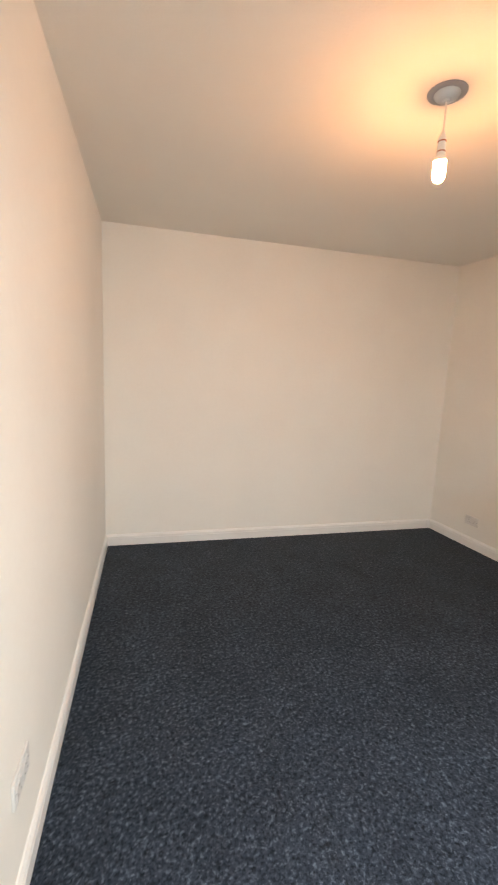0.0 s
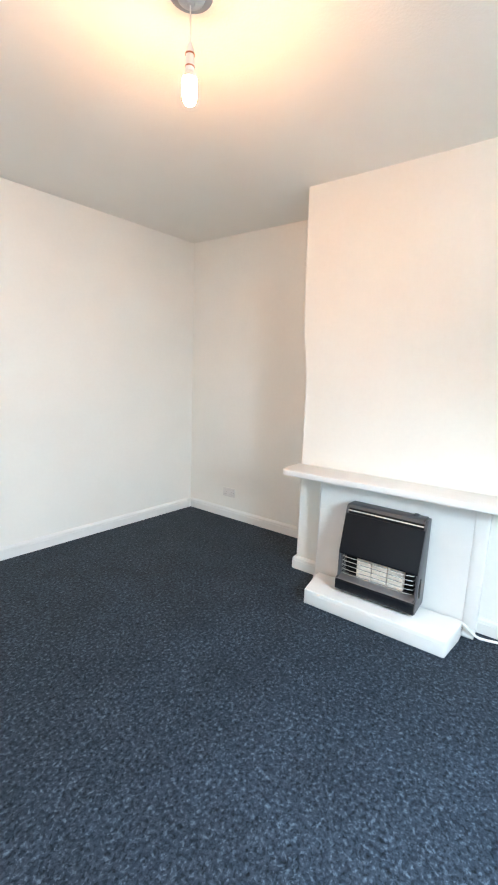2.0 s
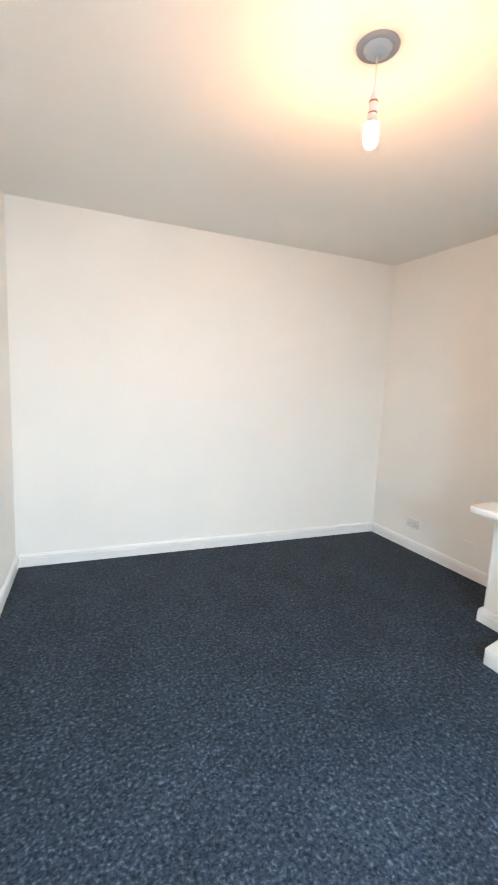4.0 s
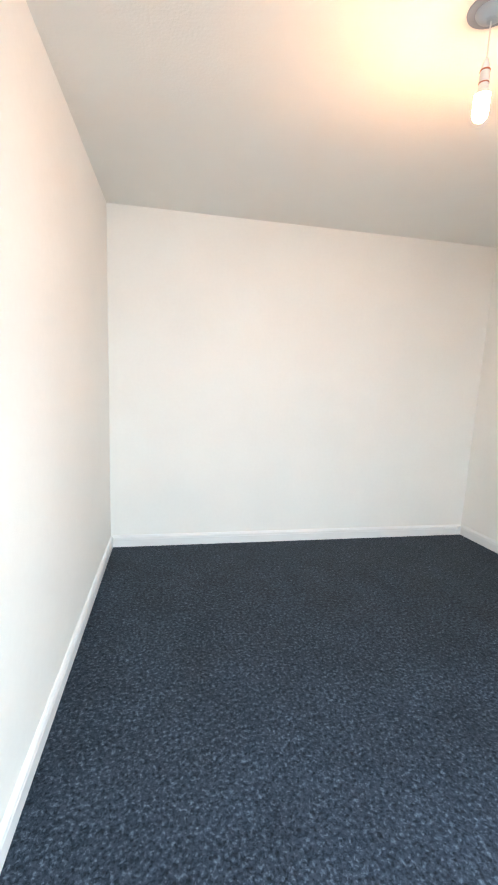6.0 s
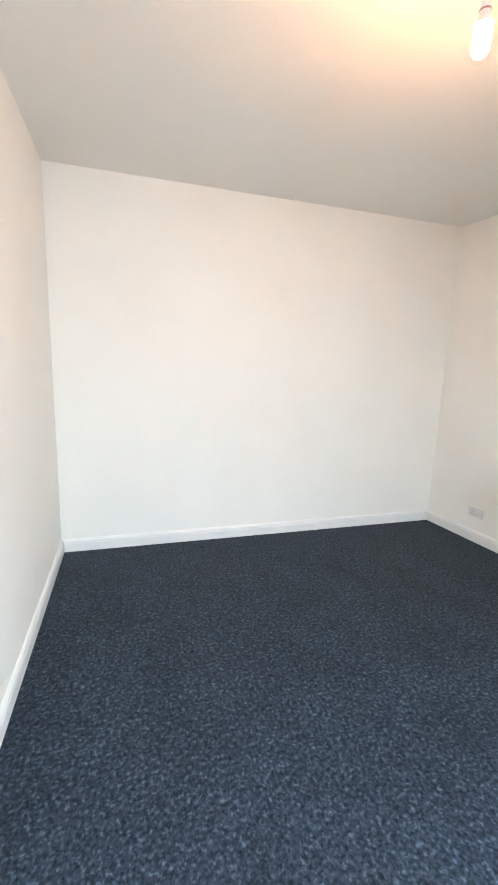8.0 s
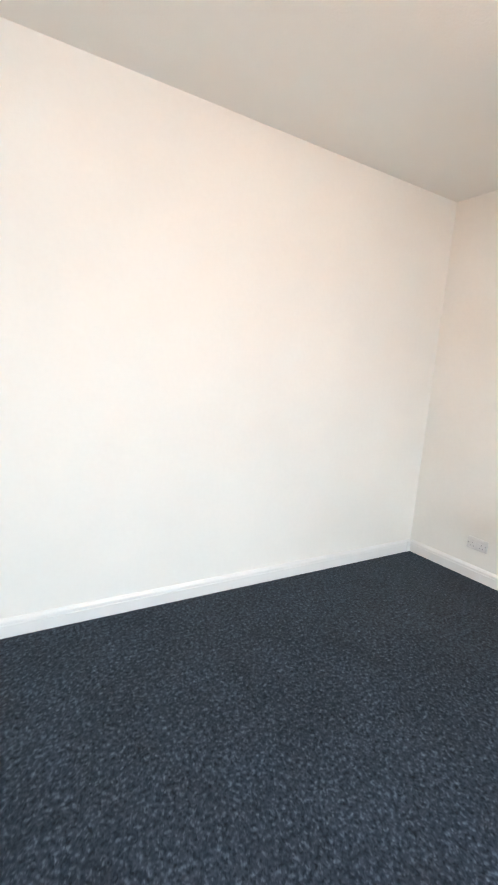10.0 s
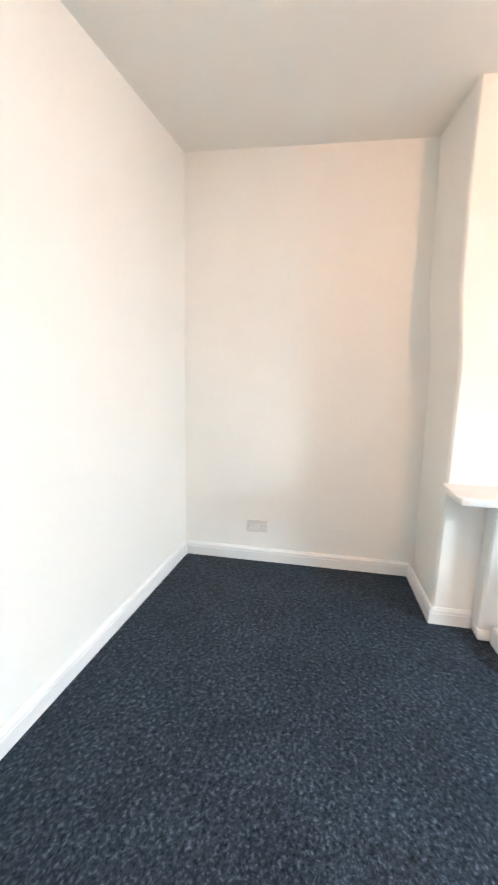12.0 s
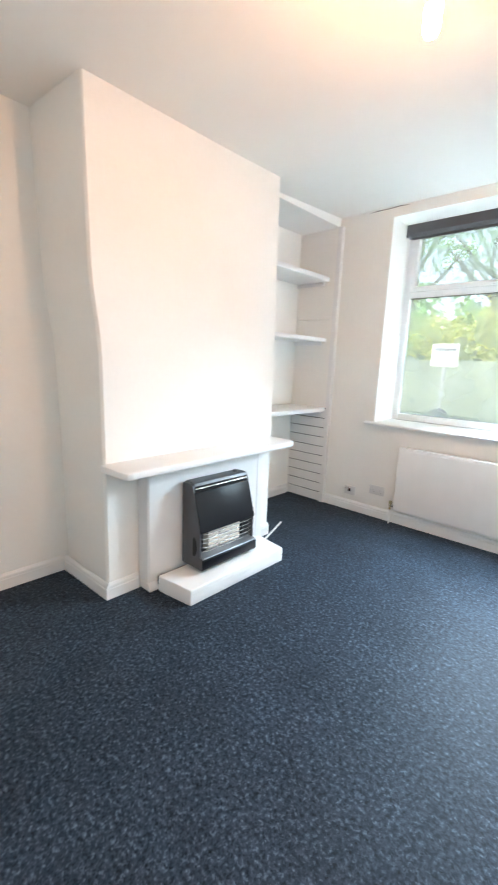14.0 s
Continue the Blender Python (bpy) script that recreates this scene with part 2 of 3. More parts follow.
def cable(name, points, radius, mat, parent, label=""):
    """A bent round cable through a few points, as a mesh."""
    bm = bmesh.new()
    pts = [Vector(p) for p in points]
    fine = []
    for i in range(len(pts) - 1):
        p0, p1, p2, p3 = pts[max(i - 1, 0)], pts[i], pts[i + 1], pts[min(i + 2, len(pts) - 1)]
        for k in range(6):
            u = k / 6
            fine.append(0.5 * (2 * p1 + (p2 - p0) * u + (2 * p0 - 5 * p1 + 4 * p2 - p3) * u * u + (3 * p1 - p0 - 3 * p2 + p3) * u ** 3))
    fine.append(pts[-1])
    rings = []
    for i, p in enumerate(fine):
        way = (fine[min(i + 1, len(fine) - 1)] - fine[max(i - 1, 0)]).normalized()
        side = way.cross(Vector((0.13, 0.21, 0.97))).normalized()
        up = side.cross(way)
        rings.append([bm.verts.new(p + radius * (math.cos(a) * side + math.sin(a) * up)) for a in (k * math.tau / 8 for k in range(8))])
    for a, b in zip(rings, rings[1:]):
        for k in range(8):
            bm.faces.new((a[k], a[(k + 1) % 8], b[(k + 1) % 8], b[k]))
    bm.faces.new(rings[0])
    bm.faces.new(rings[-1][::-1])
    return part(name, bm, mat, parent, label, smooth=True)


def structure(name, bm, mat, label, matrix=None, category="wall", smooth=False):
    ob = mesh_object(name, bm, mat, None, matrix, "", smooth)
    return tagged(ob, label, category, "", "structure")


# ---- the room: floor, walls, ceiling ----
H = 2.70
HT = H + 0.14  # walls run up into the ceiling
XL0, XL1 = -3.342, -3.385  # the left wall at the back and at the window end

structure("floor", prismed([(-3.7, 0.15), (0.2, 0.15), (0.62, -4.40), (-3.7, -4.62)], "z", -0.12, 0.0), CARPET,
          "dark blue-grey flecked cut-pile carpet over the whole room", category="floor")


def ceiling():
    """The plaster rises a few centimetres towards the window wall."""
    bm = bmesh.new()
    rows = []
    for y, z in ((0.25, H), (-2.5, H), (-3.2, H + 0.012), (-3.8, H + 0.042), (-4.9, H + 0.105)):
        rows.append([bm.verts.new(R @ Vector(p)) for p in ((-4.1, y, z), (0.4, y, z), (0.4, y, H + 0.26), (-4.1, y, H + 0.26))])
    for a, b in zip(rows, rows[1:]):
        for k in range(4):
            bm.faces.new((a[k], a[(k + 1) % 4], b[(k + 1) % 4], b[k]))
    bm.faces.new(rows[0])
    bm.faces.new(rows[-1][::-1])
    return structure("ceiling", bm, CEIL, "matt off-white painted plaster ceiling", category="ceiling", smooth=True)


ceiling()
structure("wall_back", prismed([(XL0 - 0.2, 0.0), (0.02, 0.0), (0.02, 0.18), (XL0 - 0.2, 0.18)], "z", -0.1, HT), WALL,
          "plain off-white painted plaster wall")
structure("wall_left", prismed([(XL0, -0.003), (XL1, -4.38), (XL1 - 0.2, -4.38), (XL0 - 0.2, -0.003)], "z", -0.1, HT), WALL,
          "plain off-white painted plaster wall")

# from here in the frame of the fireplace wall
structure("wall_alcove", prismed([(0.004, 0.03), (0.012, -1.70), (0.25, -1.70), (0.25, 0.03)], "z", -0.1, HT), WALL,
          "off-white painted plaster alcove wall beside the chimney breast", R)
structure("wall_shelf_alcove", boxed(0.10, 0.25, -4.14, -3.02, -0.1, HT), WALL,
          "off-white painted plaster wall behind built-in shelves", R)

WX0, WX1, WZ0, WZ1 = -2.50, -0.855, 0.885, 2.675  # the window's opening
WY, WY1 = -4.14, -4.62
bm = bmesh.new()
box(bm, WX1, 0.25, WY1, WY, -0.3, HT)
box(bm, -3.75, WX0, WY1, WY, -0.3, HT)
box(bm, WX0, WX1, WY1, WY, -0.3, WZ0)
box(bm, WX0, WX1, WY1, WY, WZ1, HT)
structure("wall_window", bm, WALL, "off-white painted wall with a deep-set window", R)


def chimney_breast():
    """The breast steps in by a few centimetres below shoulder height on its alcove side."""
    bm = bmesh.new()
    levels = [(-0.1, -1.622, -3.062), (0.8, -1.620, -3.060), (1.40, -1.614, -3.058), (1.50, -1.608, -3.056), (1.58, -1.599, -3.054), (1.67, -1.587, -3.05),
              (1.76, -1.576, -3.046), (1.86, -1.570, -3.044), (2.0, -1.567, -3.04), (2.3, -1.560, -3.032), (HT, -1.552, -3.022)]
    rings = []
    for z, ya, yb in levels:
        top = (z / H) * 0.045
        rings.append([bm.verts.new(p) for p in ((0.15, ya + top, z), (-0.495, ya, z), (-0.51, ya - 0.012, z), (-0.512, yb + 0.012, z), (-0.497, yb, z), (0.15, yb, z))])
    for a, b in zip(rings, rings[1:]):
        for i in range(6):
            bm.faces.new((a[i], a[(i + 1) % 6], b[(i + 1) % 6], b[i]))
    bm.faces.new(rings[0])
    bm.faces.new(rings[-1][::-1])
    return structure("wall_chimney_breast", bm, WALL, "off-white plastered chimney breast with an uneven corner", R, smooth=True)


chimney_breast()

# skirting: a board with a moulded top edge
SK = [(0, 0), (0.018, 0), (0.018, 0.064), (0.0145, 0.066), (0.0145, 0.069), (0.0172, 0.071), (0.015, 0.083), (0.009, 0.091), (0.006, 0.096), (0, 0.098)]


def skirting(a, b, matrix, ends=(0, 0)):
    """Runs from a to b along a wall, the room on the left hand as one walks."""
    a, b = Vector((*a, 0)), Vector((*b, 0))
    way = (b - a).normalized()
    m = Matrix.Translation(a) @ Matrix(((way.x, -way.y, 0, 0), (way.y, way.x, 0, 0), (0, 0, 1, 0), (0, 0, 0, 1)))
    bm = bmesh.new()
    prism(bm, SK, "x", -ends[0], (b - a).length + ends[1])
    ob = structure("baseboard", bm, GLOSS, "white gloss-painted moulded skirting board", matrix @ m, "skirting board")
    return ob


I = Matrix.Identity(4)
skirting((-0.006, 0), (XL0 + 0.019, 0), I)
skirting((XL0, -0.001), (XL1, -4.36), I)
skirting((0.012, -1.604), (0.006, -0.02), R)
skirting((-0.511, -1.622), (0.011 - 0.019, -1.602), R, ends=(0.018, 0))
skirting((-0.512, -1.825), (-0.512, -1.623), R)
skirting((-0.512, -3.06), (-0.512, -2.865), R)
skirting((-3.10, WY), (-0.385, WY), R)
skirting((0.10, -4.10), (0.10, -3.07), R)

structure("baseboard_corner", boxed(-0.052, -0.016, -0.0235, -0.0012, 0.0, 0.092, 0.004), GLOSS, "small white corner piece of skirting", category="skirting board")


# ---- fireplace ----
def fireplace_surround():
    f = root("fireplace_surround", R, "plain white-painted fireplace surround with a deep mantelshelf", "fireplace")
    bm = bmesh.new()
    outline = [(-0.513, -1.832), (-0.600, -1.836), (-0.608, -1.848), (-0.608, -2.848), (-0.600, -2.860), (-0.513, -2.864)]
    prism(bm, outline, "z", 0.05, 0.770)
    part("surround_panel", bm, MANTEL, f)
    for y0, y1 in ((-1.90, -1.832), (-2.864, -2.80)):
        bm = bmesh.new()
        prism(bm, [(-0.513, 0.0), (-0.628, 0.0), (-0.632, 0.012), (-0.628, 0.028), (-0.612, 0.052), (-0.513, 0.052)], "y", y0, y1, 0.004)
        part("pilaster_foot", bm, MANTEL, f, smooth=True)
    part("pilaster", boxed(-0.612, -0.513, -2.867, -2.795, 0.0525, 0.7505, 0.005, 3), MANTEL, f, smooth=True)
    bm = bmesh.new()
    outline = [(-0.505, -1.600), (-0.69, -1.602), (-0.735, -1.608), (-0.757, -1.622), (-0.764, -1.65), (-0.764, -3.00), (-0.757, -3.03), (-0.735, -3.044), (-0.69, -3.05), (-0.505, -3.05)]
    prism(bm, outline, "z", 0.776, 0.815, 0.006, 3)
    for v in bm.verts:  # the shelf climbs a little towards the window
        v.co.z += (-1.6 - v.co.y) * 0.012
    part("mantelshelf", bm, MANTEL, f, "white-painted mantelshelf with rounded corners", smooth=True)
    bm = bmesh.new()
    prism(bm, [(-0.513, 0.776), (-0.640, 0.776), (-0.636, 0.768), (-0.622, 0.760), (-0.613, 0.752), (-0.513, 0.752)], "y", -1.828, -2.868)
    for v in bm.verts:
        v.co.z += (-1.6 - v.co.y) * 0.012
    part("moulding", bm, MANTEL, f)
    return f


def hearth():
    bm = bmesh.new()
    prism(bm, [(-0.640, -1.885), (-0.700, -1.888), (-0.912, -1.920), (-0.912, -2.767), (-0.700, -2.80), (-0.640, -2.802)], "z", 0.0, 0.100, 0.007, 3)
    ob = mesh_object("hearth", bm, MANTEL, None, R, smooth=True)
    tagged(ob, "low white-painted hearth slab with splayed ends on the carpet", "hearth")
    bm = bmesh.new()
    box(bm, -0.9135, -0.911, -2.755, -1.932, 0.074, 0.0775)
    part("edge_line", bm, MANTEL, ob)
    # solid near-black strip: the open gap's shade put into its colour
    part("gap_shade", boxed(-0.6395, -0.6095, -2.795, -1.905, 0.004, 0.079), DARK, ob, "dark strip standing in for shade in the gap behind the slab")


def gas_fire():
    """A radiant gas fire: sloped black panel over a chrome guard with ceramic radiants."""
    f = root("gas_fire", R @ pose(-0.62, -2.329, 0.101), "charcoal and black radiant gas fire with chrome bars on the hearth", "gas fire")
    w = 0.245
    side = [(0.0, 0.02), (0.0, 0.555), (-0.075, 0.557), (-0.092, 0.545), (-0.100, 0.525), (-0.168, 0.265), (-0.170, 0.105), (-0.192, 0.100), (-0.196, 0.03), (-0.180, 0.02)]
    for s in (-1, 1):
        bm = bmesh.new()
        prism(bm, side, "y", s * (w - 0.016), s * w, 0.003)
        p = part("side_panel", bm, CASE, f, smooth=True)
        bm = bmesh.new()
        slot = [(-0.118 + 0.026 * math.cos(a), 0.16 + 0.062 * math.sin(a)) for a in (k * math.tau / 20 for k in range(20))]
        slot = [(min(x, -0.108), z) for x, z in slot]
        # proud black plate: the slot's dark inside is put into its colour
        prism(bm, slot, "y", s * (w - 0.002), s * (w + 0.0025))
        part("vent_slot", bm, VOID, p, "black hand slot")
    v = w - 0.017
    part("back_panel", boxed(-0.012, 0.0, -v, v, 0.03, 0.55), CASE, f)
    bm = prismed([(-0.004, 0.548), (-0.004, 0.562), (-0.072, 0.564), (-0.090, 0.556), (-0.099, 0.541), (-0.086, 0.538), (-0.075, 0.548)], "y", -v, v)
    top = part("top_cover", bm, CASE, f, smooth=True)
    part("control_knob", lathe([(0, 0.014), (0.014, 0.014), (0.018, 0.010), (0.019, 0.0), (0, 0)], 20, (-0.045, -0.17, 0.563)), CASE, top, smooth=True)
    # solid black filler whose colour stands in for the outlet's dark inside
    part("outlet_slot", prismed([(-0.094, 0.490), (-0.092, 0.538), (-0.074, 0.538), (-0.074, 0.490)], "y", -v, v), VOID, f, "black heat outlet slot")
    part("chrome_trim", prismed([(-0.097, 0.530), (-0.1025, 0.529), (-0.1045, 0.522), (-0.098, 0.522)], "y", -v, v), CHROME, f, "bright chrome trim strip")
    bm = prismed([(-0.103, 0.506), (-0.111, 0.504), (-0.179, 0.268), (-0.178, 0.258), (-0.168, 0.258), (-0.100, 0.498)], "y", -v - 0.012, v + 0.012, 0.002)
    part("front_panel", bm, PANEL, f, "glossy black sloping front panel", smooth=True)
    part("firebox", boxed(-0.075, -0.065, -v, v, 0.095, 0.27), VOID, f, "black firebox")
    for k in range(3):
        y = 0.097 * (k - 1) - 0.006
        bm = bmesh.new()
        box(bm, -0.128, -0.076, y - 0.0455, y + 0.0455, 0.103, 0.258, 0.003)
        r = part("radiant", bm, CERAMIC, f, "cream ceramic radiant with slots")
        bm = bmesh.new()
        for j in range(8):
            z = 0.119 + j * 0.0175
            box(bm, -0.1315, -0.126, y - 0.041, y + 0.041, z, z + 0.009, 0.001, 1)
        part("radiant_rib", bm, CERAMIC, r)
    part("reflector", prismed([(-0.197, 0.100), (-0.197, 0.104), (-0.134, 0.116), (-0.134, 0.100)], "y", -v, v), STEEL, f, "dull steel reflector tray")
    for j in range(5):
        z = 0.132 + j * 0.028
        bm = bmesh.new()
        for a, b in (((-0.08, -v - 0.002, z), (-0.166, -v + 0.012, z)), ((-0.166, -v + 0.012, z), (-0.176, -v + 0.05, z)), ((-0.176, -v + 0.05, z), (-0.176, v - 0.05, z)),
                     ((-0.176, v - 0.05, z), (-0.166, v - 0.012, z)), ((-0.166, v - 0.012, z), (-0.08, v + 0.002, z))):
            rod(bm, a, b, 0.0028, sides=8)
        part("guard_bar", bm, CHROME, f, "thin chrome guard bar", smooth=True)
    part("lower_panel", prismed([(-0.172, 0.104), (-0.196, 0.098), (-0.204, 0.086), (-0.204, 0.034), (-0.194, 0.022), (-0.165, 0.022), (-0.165, 0.100)], "y", -v - 0.014, v + 0.014, 0.002), PANEL, f, "glossy black lower panel", smooth=True)
    part("lower_trim", rodded((-0.199, -v - 0.01, 0.099), (-0.199, v + 0.01, 0.099), 0.003), STEEL, f, "dull steel trim strip", smooth=True)
    for y in (-0.17, 0.17):
        part("foot", boxed(-0.15, -0.02, y - 0.02, y + 0.02, -0.001, 0.024, 0.003), CASE, f)
    return f


fireplace_surround()
hearth()
gas_fire()

pipe = root("gas_pipe", R, "white-painted gas pipe along the skirting from the fire", "pipe")
cable("pipe", [(-0.628, -2.72, 0.088), (-0.634, -2.785, 0.088), (-0.646, -2.83, 0.075), (-0.640, -2.880, 0.035), (-0.60, -2.94, 0.014), (-0.54, -3.10, 0.012), (-0.455, -3.32, 0.012)], 0.0075, GLOSS, pipe)

# ---- right-hand alcove: shelves, slatted boards, post and header ----
structure("trim_header", boxed(-0.335, 0.099, -4.139, -3.034, 2.678, H + 0.06, 0.004), WALL, "white-painted boxed header over the shelf alcove", R, "header")
structure("trim_post", boxed(-0.385, -0.335, -4.139, -4.098, 0.0, 2.678, 0.004), GLOSS, "white-painted timber post at the shelf alcove", R, "post")


def shelf(z, front, thick):
    bm = bmesh.new()
    box(bm, front, 0.098, -4.112, -3.058, z - thick, z, 0.004)
    ob = mesh_object("alcove_shelf", bm, MANTEL, None, R, smooth=True)
    tagged(ob, "thick white-painted wooden shelf built into the alcove", "shelf", "shelves in the alcove")
    for y0, y1 in ((-4.112, -4.09), (-3.08, -3.058)):
        part("bearer", boxed(front + 0.05, 0.098, y0, y1, z - thick - 0.034, z - thick - 0.0005, 0.003), MANTEL, ob)


shelf(2.245, -0.27, 0.042)
shelf(1.672, -0.28, 0.036)
shelf(0.990, -0.325, 0.040)

boards = root("slatted_panel", R, "white-painted tongue-and-groove boards on the alcove side", "panelling")
# near-black backing puts the grooves' shade into its colour
part("backing", boxed(-0.330, 0.099, -4.1395, -4.122, 0.0, 0.98), DARK, boards, "backing coloured dark for the shade in the board grooves")
plank = None
for k in range(10):
    z = 0.004 + k * 0.0975
    bm = bmesh.new()
    box(bm, -0.332, 0.098, -4.1225, -4.1125, 0.0, 0.0905, 0.003, 1)
    if plank is None:
        plank = part("board", bm, GLOSS, boards)
        plank.location = (0, 0, z)
    else:
        bm.free()
        o = new("board", plank.data)
        o.parent, o.location = boards, (0, 0, z)
for z0, z1 in ((0.982, 1.33), (1.333, 1.85), (1.853, 2.677)):
    part("board", boxed(-0.332, 0.098, -4.1395, -4.1125, z0, z1, 0.002, 1), WALL, boards)


# ---- window ----
def window():
    w = root("window_1", R, "white plastic-framed window with a top light above a large pane", "window", kind="structure")
    y0, y1 = -4.56, -4.495
    x0, x1, z0, z1 = WX0 + 0.003, WX1 - 0.003, WZ0 + 0.03, WZ1 - 0.003

    def bars(name, a, b, c, d, width, ya, yb, bevel=0.006):
        for q in ((a, a + width, c, d), (b - width, b, c, d), (a + width, b - width, c, c + width), (a + width, b - width, d - width, d)):
            part(name, boxed(q[0], q[1], ya, yb, q[2], q[3], bevel), UPVC, w, smooth=True)
    bars("window_frame", x0, x1, z0, z1, 0.06, y0, y1)
    zt = 2.05
    part("transom", boxed(x0 + 0.06, x1 - 0.06, y0, y1, zt, zt + 0.06, 0.006), UPVC, w, smooth=True)
    bars("sash_frame", x0 + 0.055, x1 - 0.055, zt + 0.055, z1 - 0.055, 0.045, y0 + 0.01, y1 + 0.022)
    for c, d in ((z0 + 0.058, zt + 0.002), (zt + 0.10, z1 - 0.10)):
        p = part("pane", boxed(x0 + 0.05, x1 - 0.05, -4.537, -4.533, c, d), GLASS, w)
        p.visible_shadow = False
    part("gasket", boxed(x0 + 0.06, x1 - 0.06, y1 - 0.004, y1 + 0.001, zt - 0.006, zt), DARK, w, "black rubber gasket line")
    h = part("handle", boxed(-1.72, -1.60, y1 + 0.022, y1 + 0.045, zt + 0.066, zt + 0.086, 0.006), UPVC, w, "white lever handle", smooth=True)
    return w


window()
bm = bmesh.new()
prism(bm, [(-4.495, WZ0), (-4.495, WZ0 + 0.028), (-4.09, WZ0 + 0.024), (-4.078, WZ0 + 0.018), (-4.076, WZ0 + 0.006), (-4.082, WZ0), (-4.139, WZ0)], "x", WX0 + 0.002, WX1 - 0.002)
prism(bm, [(-4.139, WZ0), (-4.139, WZ0 + 0.0236), (-4.09, WZ0 + 0.0236), (-4.078, WZ0 + 0.0176), (-4.0762, WZ0 + 0.006), (-4.082, WZ0)], "x", WX1 - 0.002, WX1 + 0.075)
structure("trim_sill", bm, GLOSS, "white-painted window board with a rounded nose", R, "window sill")

blind = root("roller_blind", R, "dark grey roller blind rolled up at the window head", "blind")
bm = bmesh.new()
prism(bm, [(-4.49, WZ1 - 0.001), (-4.49, WZ1 - 0.085), (-4.475, WZ1 - 0.098), (-4.45, WZ1 - 0.102), (-4.425, WZ1 - 0.092), (-4.412, WZ1 - 0.075), (-4.410, WZ1 - 0.001)], "x", WX0 + 0.03, WX1 - 0.03)
part("roll", bm, BLIND, blind, smooth=True)
part("bottom_bar", boxed(WX0 + 0.04, WX1 - 0.04, -4.468, -4.456, WZ1 - 0.120, WZ1 - 0.097, 0.004), BLIND, blind, smooth=True)
for x in (WX0 + 0.017, WX1 - 0.017):
    part("bracket", boxed(x - 0.012, x + 0.012, -4.492, -4.405, WZ1 - 0.105, WZ1 - 0.001, 0.006), BLIND, blind)
cable("chain", [(WX1 - 0.022, -4.42, WZ1 - 0.10), (WX1 - 0.022, -4.418, 2.2), (WX1 - 0.022, -4.417, 1.75), (WX1 - 0.022, -4.435, 1.73), (WX1 - 0.022, -4.452, 1.75), (WX1 - 0.022, -4.45, 2.2), (WX1 - 0.022, -4.45, WZ1 - 0.10)], 0.0022, GREY_PLASTIC, blind, "thin bead chain loop")


# ---- radiator, sockets ----
def radiator():
    r = root("radiator", R, "white flat-fronted panel radiator under the window", "radiator")
    x0, x1, z0, z1 = -2.35, -1.155, 0.145, 0.725
    part("front_panel", boxed(x0, x1, -4.062, -4.048, z0, z1, 0.006, 3), GLOSS, r, smooth=True)
    part("back_panel", boxed(x0 + 0.01, x1 - 0.01, -4.108, -4.096, z0 + 0.01, z1 - 0.01, 0.004), GLOSS, r)
    bm = bmesh.new()
    box(bm, x0, x1, -4.112, -4.064, z1 - 0.012, z1 - 0.003, 0.003)
    part("top_grille", bm, GLOSS, r)
    for x in (x0 + 0.003, x1 - 0.003):
        part("side_cover", boxed(x - 0.003, x + 0.003, -4.108, -4.064, z0 + 0.01, z1 - 0.013, 0.002), GLOSS, r)
    for x in (x0 + 0.2, x1 - 0.2):
        part("bracket", boxed(x - 0.02, x + 0.02, -4.139, -4.108, z0 + 0.1, z1 - 0.08), GLOSS, r)
    part("seam", boxed(x0 + 0.02, x1 - 0.02, -4.0485, -4.0465, z1 - 0.030, z1 - 0.026, 0.001, 1), GLOSS, r)
    v = part("valve", lathe([(0, 0.05), (0.012, 0.05), (0.015, 0.044), (0.015, 0.02), (0.010, 0.016), (0.010, -0.03), (0, -0.03)], 16, (x1 + 0.04, -4.08, 0.165)), BRASS, r, "dull metal lockshield valve", smooth=True)
    part("tail", rodded((x1 + 0.04, -4.08, 0.17), (x1 - 0.004, -4.08, 0.17), 0.009), CHROME, v, smooth=True)
    part("pipe", rodded((x1 + 0.04, -4.08, 0.0), (x1 + 0.04, -4.08, 0.14), 0.0078), GLOSS, r, smooth=True)
    return r


radiator()


def wall_socket(matrix, label, width=0.146, screws=True, gangs=2, mat=None):
    """A face plate; local x along the wall, y out of it, z up."""
    mat = mat or PLASTIC
    s = root("wall_socket", matrix, label, "socket")
    part("face_plate", boxed(-width / 2, width / 2, 0.0, 0.0095, -0.043, 0.043, 0.003), mat, s, smooth=True)
    for g in range(gangs):
        x = (g - (gangs - 1) / 2) * 0.066
        o = part("outlet", boxed(x - 0.024, x + 0.024, 0.0095, 0.0108, -0.034, 0.012, 0.0012, 1), mat, s)
        for dx, dz, wx, wz in ((0, 0.004, 0.002, 0.004), (-0.011, -0.018, 0.0032, 0.0018), (0.011, -0.018, 0.0032, 0.0018)):
            # thin raised plates, their grey painted as the shade inside the holes
            part("pin_hole", boxed(x + dx - wx, x + dx + wx, 0.0106, 0.0111, dz - wz, dz + wz), HOLE, o)
        part("switch", boxed(x - 0.007, x + 0.007, 0.0095, 0.0135, 0.016, 0.034, 0.0015, 1), mat, s)
    if screws:
        for x in (-0.060, 0.060):
            part("screw", lathe([(0, 0.0), (0.0035, 0.0), (0.0035, 0.001), (0, 0.0012)], 10, (0, 0, 0)), CHROME, s).matrix_basis = pose(x, 0.0094, 0, -90, 0, 0)
    return s


